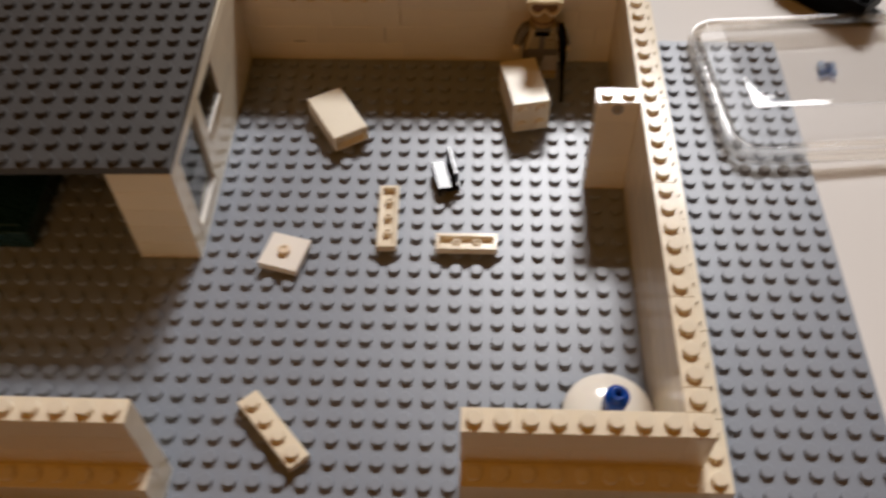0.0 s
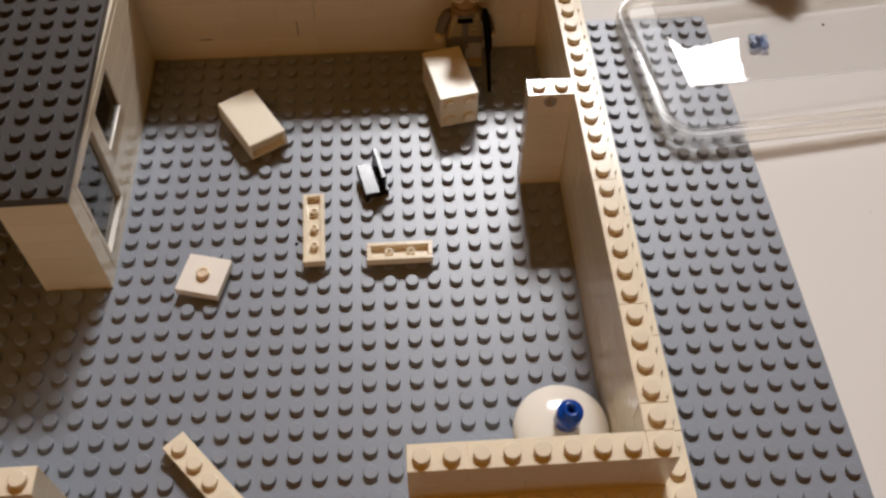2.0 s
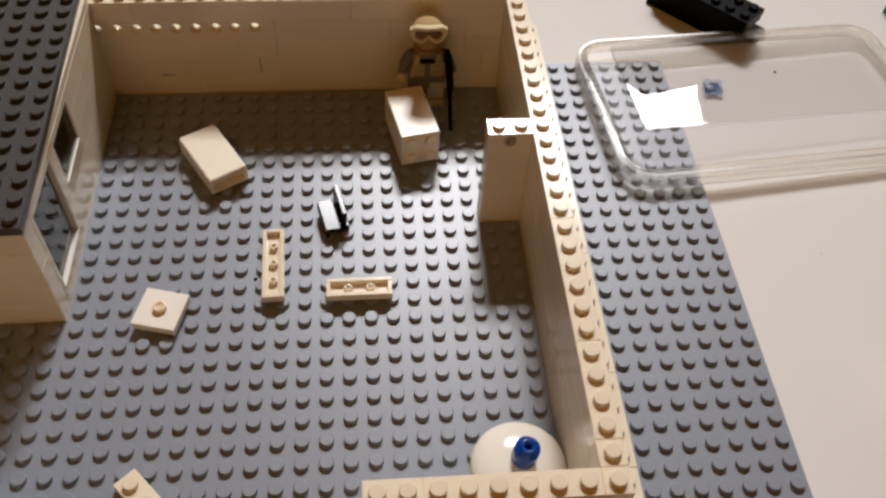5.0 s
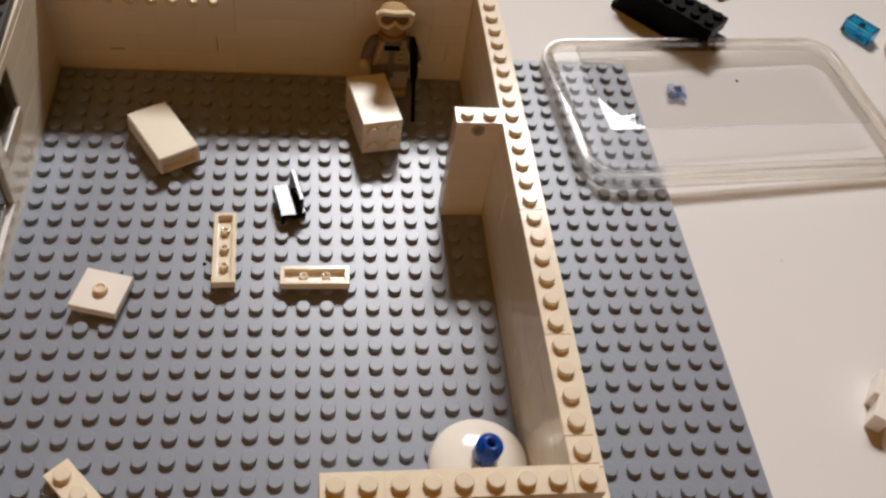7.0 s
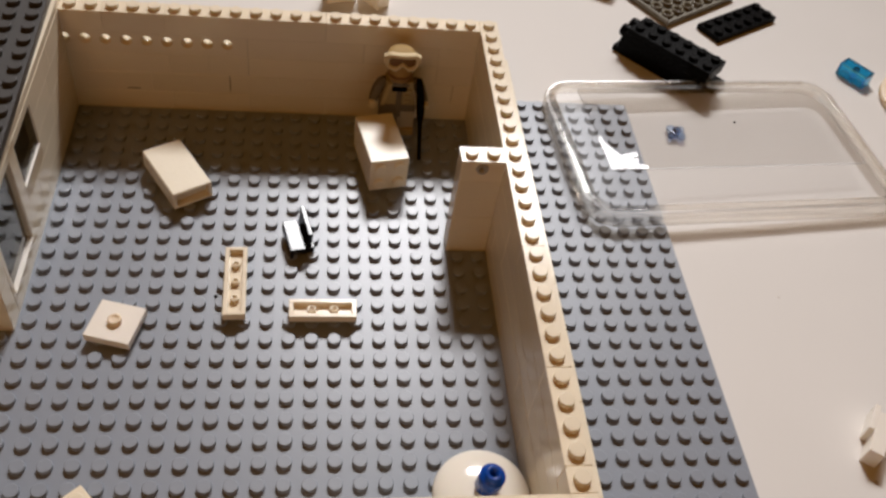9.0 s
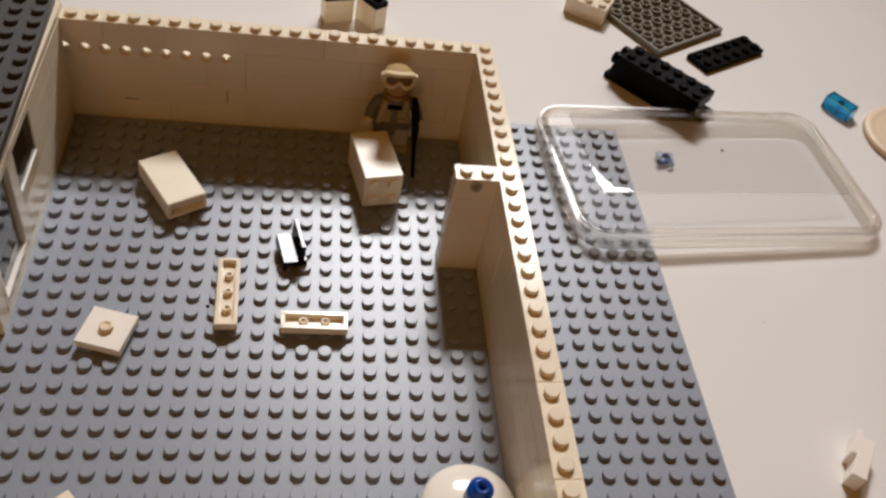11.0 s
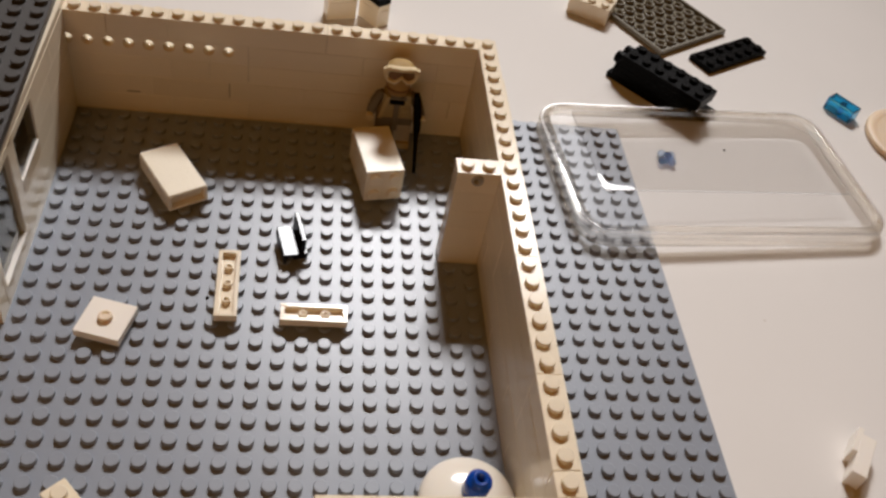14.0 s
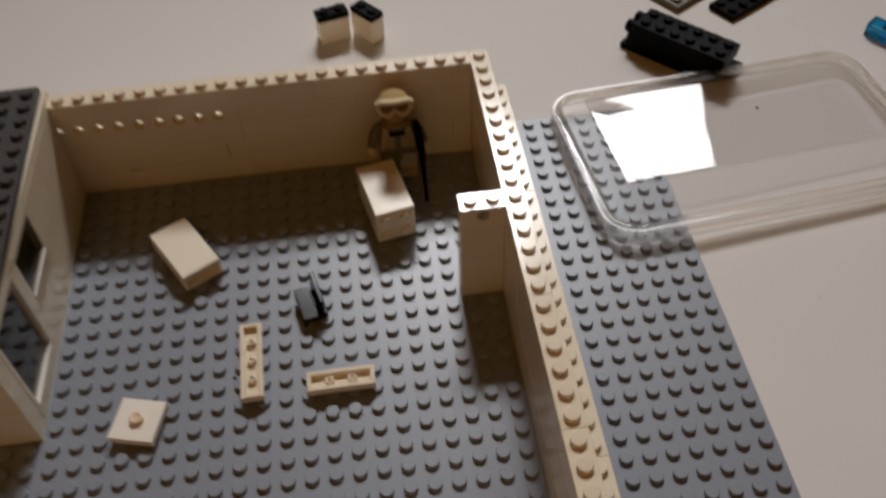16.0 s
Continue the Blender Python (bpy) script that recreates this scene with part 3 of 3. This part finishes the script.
    solid("toy_figure", me, None, "olive plastic toy figure with tan helmet and cream goggles", "toy figure", (-4.1, -1.12, 0.215), (0, 0, 0))


figure()

# ---- clear tray at the plate's edge ----


def rounded(hw, hd, r, n=8):
    pts = []
    for cx, cy, a0 in ((hw - r, hd - r, 0), (-hw + r, hd - r, 90), (-hw + r, -hd + r, 180), (hw - r, -hd + r, 270)):
        for k in range(n + 1):
            a = radians(a0 + 90 * k / n)
            pts.append((cx + r * math.cos(a), cy + r * math.sin(a)))
    return pts


def tray():
    """A shallow clear lid lying open side down: upright wall, rounded edge, gentle satin shoulder, flat glossy panel."""
    t = thing("clear_tray", "clear plastic lid with rounded corners, lying open side down", "plastic lid", (14.58, -1.92, 0.02), (0, 1.2, 5.75))
    X0, X1, Y0, Y1 = -9.6, 9.5, -5.65, 5.5
    IN = (2.1, 1.3, 3.25, 0.95)
    EDGE = 0.6

    def ring(a, z, f=0.0):
        """Outline a inside the wall, or share f of the way from the edge to the flat panel."""
        i = [a + (q - EDGE) * f for q in IN]
        x0, x1, y0, y1 = X0 + i[0], X1 - i[1], Y0 + i[2], Y1 - i[3]
        pts = rounded((x1 - x0) / 2, (y1 - y0) / 2, max(0.35, 1.85 - a - 1.0 * f))
        return [Vector((x + (x0 + x1) / 2, y + (y0 + y1) / 2, z)) for x, y in pts]

    def skin(rings, loop=False):
        bm = bmesh.new()
        rows = [[bm.verts.new(p) for p in r] for r in rings]
        for a, b in zip(rows, rows[1:] + (rows[:1] if loop else [])):
            for k in range(len(a)):
                j = (k + 1) % len(a)
                bm.faces.new((a[k], a[j], b[j], b[k])).smooth = True
        bmesh.ops.recalc_face_normals(bm, faces=bm.faces)
        return bm

    TH = 0.13
    arc = [(0.3 - 0.3 * math.cos(radians(q)), 0.68 + 0.2 * math.sin(radians(q))) for q in range(0, 76, 15)] + [(EDGE, 0.96)]
    slope = [(0.0, 0.96), (0.03, 0.963), (0.08, 0.968), (0.86, 1.063), (0.93, 1.074), (1.0, 1.08)]
    wall = [ring(0.0, 0.0)] + [ring(a, z) for a, z in arc] + [ring(a + TH * 0.7, z - TH) for a, z in reversed(arc)] + [ring(TH, 0.0)]
    part("wall", skin(wall, True), CLEAR, t, "upright wall with a rounded edge")
    shoulder = [ring(EDGE + 0.004, z, f) for f, z in slope] + [ring(EDGE + 0.004, z - TH, f) for f, z in reversed(slope)]
    part("shoulder", skin(shoulder), SHOULDER, t, "gently sloping satin shoulder")
    # thickened rim along the top edge, its top leaning inwards
    bm = skin([ring(0.06, 0.8), ring(0.08, 0.91), ring(0.2, 0.9), ring(0.2, 0.84)], True)
    for f in bm.faces:
        f.smooth = False
    part("rim", bm, BEAD, t, "thickened glossy rim")
    # flat panel, dished by a hair
    bm = bmesh.new()
    edge = ring(EDGE, 0.0, 1.0)
    xc = sum(p.x for p in edge) / len(edge)
    yc = sum(p.y for p in edge) / len(edge)
    for drop in (0.0, TH):
        rows = []
        for s in (1.0, 0.97, 0.9, 0.8, 0.6, 0.4, 0.2, 0.02):
            row = []
            for p in edge:
                x, y = xc + (p.x - xc) * s * 0.999, yc + (p.y - yc) * s * 0.999
                lift = 0.5 * PANEL_BEND * ((y - yc) ** 2 + 0.25 * (x - xc) ** 2 - 16)
                row.append(bm.verts.new((x, y, 1.08 - drop + (lift if s < 1 else 0.0))))
            rows.append(row)
        for a, b in zip(rows, rows[1:]):
            for k in range(len(a)):
                j = (k + 1) % len(a)
                bm.faces.new((a[k], a[j], b[j], b[k])).smooth = True
        bm.faces.new(rows[-1])
    bmesh.ops.recalc_face_normals(bm, faces=bm.faces)
    part("panel", bm, SHEET, t, "flat clear panel")
    return t


PANEL_BEND = 0.003
tray()
bm = bmesh.new()
for k in range(4):
    turn = Matrix.Rotation(math.pi * k / 2, 3, "Z") @ Matrix.Rotation(math.pi / 2, 3, "X")
    lathe(bm, [(0.2, 0.0), (0.26, 0.3), (0.24, 0.52), (0.1, 0.66)], 6, (0, 0, 0.26), turn, cap0=True)
lathe(bm, [(0.22, 0.0), (0.3, 0.2), (0.26, 0.5), (0.14, 0.62)], 8, cap0=True)
for f in bm.faces:
    f.smooth = False
solid("blue_gem", bm, GEM, "small transparent blue faceted piece lying under the clear lid", "toy gem", (12.55, -0.45, TABLE_Z), (0, 0, 38))

# ---- loose pieces on the table ----


def stud_part(t, x, y, z, mat, m=None):
    bm = bmesh.new()
    lathe(bm, STUD_PROFILE, 14, (x, y, z), m)
    part("stud", bm, mat, t)


def studded_brick(name, n, m, h, mat, label, at, rz, group="loose bricks", tilt=(0, 0), studs=True):
    """A brick of n by m studs on its own, origin at the base centre."""
    t = thing(name, label, "toy brick", at, (tilt[0], tilt[1], rz), group=group)
    bm = bmesh.new()
    block(bm, -n / 2, n / 2, -m / 2, m / 2, 0, h, 0.03)
    part("body", bm, mat, t)
    for i in range(int(n) if studs else 0):
        for j in range(int(m)):
            stud_part(t, i - int(n) / 2 + 0.5, j - int(m) / 2 + 0.5, h - 0.005, mat)
    return t


def black_stack():
    t = thing("black_brick_stack", "stack of black two-by-six plates with worn glossy studs", "toy brick", (13.78, 5.98, TABLE_Z), (0, 0, -47), group="loose bricks")
    for k, (x0, x1) in enumerate(((-3.65, 1.9), (-3.3, 2.3), (-3.25, 2.7), (-3.1, 3.0), (-2.95, 3.05))):
        bm = bmesh.new()
        block(bm, x0, x1, -1.05, 1, 0.4 * k + 0.001, 0.4 * k + 0.399, 0.012)
        part("plate", bm, BLACKWORN, t)
    bm = bmesh.new()
    block(bm, 1.6, 3.3, 0.2, 1.6, 0.0, 0.39, 0.03)
    part("plate", bm, BLACKWORN, t)
    for i in range(6):
        for j in (-0.5, 0.5):
            stud_part(t, i - 2.45, j, 1.99, BLACKWORN)
    for y in (-0.55, 0.45):
        stud_part(t, -3.2, y, 0.75, BLACKWORN, Matrix.Rotation(-math.pi / 2, 3, "Y"))
        bm = bmesh.new()
        lathe(bm, [(0.42, 0.0), (0.42, 0.42), (0.36, 0.5)], 14, (-3.08, y, 1.42), Matrix.Rotation(-math.pi / 2, 3, "Y"))
        part("knob", bm, BLACKWORN, t)


black_stack()
studded_brick("black_plate", 6, 2, 0.4, BLACKWORN, "black two-by-six plate lying on the table", (20.25, 11.55, TABLE_Z), 30.5)


def olive_plate():
    """A square plate on its back: rim and rows of tubes."""
    t = thing("upturned_square_plate", "dark olive-grey plate lying upside down, tubes showing", "toy brick", (15.85, 16.04, TABLE_Z), (0, 0, 32.6), group="loose plates")
    hx, hy, w = 3.5, 4.0, 0.2
    bm = bmesh.new()
    block(bm, -hx, hx, -hy, hy, 0, 0.14, 0.02)
    for a in ((-hx, hx, -hy, -hy + w), (-hx, hx, hy - w, hy), (-hx, -hx + w, -hy + w, hy - w), (hx - w, hx, -hy + w, hy - w)):
        block(bm, a[0], a[1], a[2], a[3], 0.12, 0.42, 0.02)
    part("shell", bm, OLIVE, t)
    for i in range(6):
        for j in range(7):
            bm = bmesh.new()
            lathe(bm, [(0.42, 0.12), (0.42, 0.38), (0.29, 0.38), (0.29, 0.16)], 12, ((i - 2.5) * 1.05, (j - 3) * 1.05, 0))
            part("tube", bm, OLIVE, t)


olive_plate()
studded_brick("tan_brick", 3, 2, 1.2, WHITE, "cream-white two-by-three brick lying on the table", (10.9, 15.6, TABLE_Z), -30)
for at, rz in (((-7.0, 12.0, TABLE_Z), 15), ((-4.8, 11.84, TABLE_Z), -52)):
    t = thing("capped_brick", "cream-white brick column with a black plate on top", "toy brick", at, (0, 0, rz), group="capped bricks")
    bm = bmesh.new()
    block(bm, -0.97, 0.97, -0.5, 0.5, 0, 1.2, 0.03)
    part("brick", bm, WHITE, t)
    bm = bmesh.new()
    block(bm, -0.97, 0.97, -0.5, 0.5, 1.205, 1.6, 0.03)
    part("plate", bm, WHITE, t)
    bm = bmesh.new()
    block(bm, -1, 1, -0.5, 0.5, 1.605, 2.0, 0.03)
    part("cap", bm, BLACKWORN, t, "black plate")
    for x in (-0.5, 0.5):
        stud_part(t, x, 0, 1.995, BLACKWORN)

bm = bmesh.new()
block(bm, -1, 1, -0.5, 0.5, 0.72, 0.9, 0.03)
for a in ((-1, 1, -0.5, -0.34), (-1, 1, 0.34, 0.5), (-1, -0.84, -0.34, 0.34), (0.84, 1, -0.34, 0.34)):
    block(bm, *a, 0, 0.722, 0.02)
lathe(bm, [(0.2, 0.0), (0.2, 0.73)], 10, cap0=True)
solid("transparent_brick", bm, CYAN, "transparent light blue one-by-two brick on the table", "toy brick", (26.65, 6.05, TABLE_Z), (0, 0, -54), group="loose bricks")
bm = bmesh.new()
lathe(bm, [(3.3, 0.0), (3.5, 0.08), (3.5, 0.34), (3.38, 0.42), (2.9, 0.42), (2.8, 0.38)], 56, cap0=True)
solid("round_disc", bm, TAN, "flat cream round plastic disc lying on the table", "disc", (31.1, 3.2, TABLE_Z))

studded_brick("white_brick", 2.35, 0.67, 1.0, TILEWHITE, "narrow cream-white brick lying on the table", (16.26, -20.98, TABLE_Z), 55, studs=False)
studded_brick("white_plate", 1.5, 0.26, 1.0, TILEWHITE, "thin cream-white plate standing on edge beside a brick", (16.33, -20.13, TABLE_Z), 54, studs=False)
# crumbs
for name, at, label in (("crumb", (-12.82, -13.04, 0.0), "tiny dark crumb between the studs"), ("crumb", (16.78, 1.0, TABLE_Z), "tiny dark crumb on the table")):
    bm = bmesh.new()
    lathe(bm, [(0.06, 0.0), (0.09, 0.04), (0.04, 0.09)], 7, cap0=True)
    solid(name, bm, BLACK, label, "crumb", at, (0, 0, 15))

# ---- studs of the large plates ----
single_studs(roof, [(-15.5 + i, 0.5 + j) for i in range(16) for j in range(16)], 0.4, DARK)
spots = [(-37.5 + i, -45.5 + j) for i in range(48) for j in range(48)]
near = [p for p in spots if -20 < p[0] < -2 and -25 < p[1] < -8]
single_studs(base, near, 0, GREY)
near = set(near)
stud_field(base, [p for p in spots if p not in near], 0, GREY)
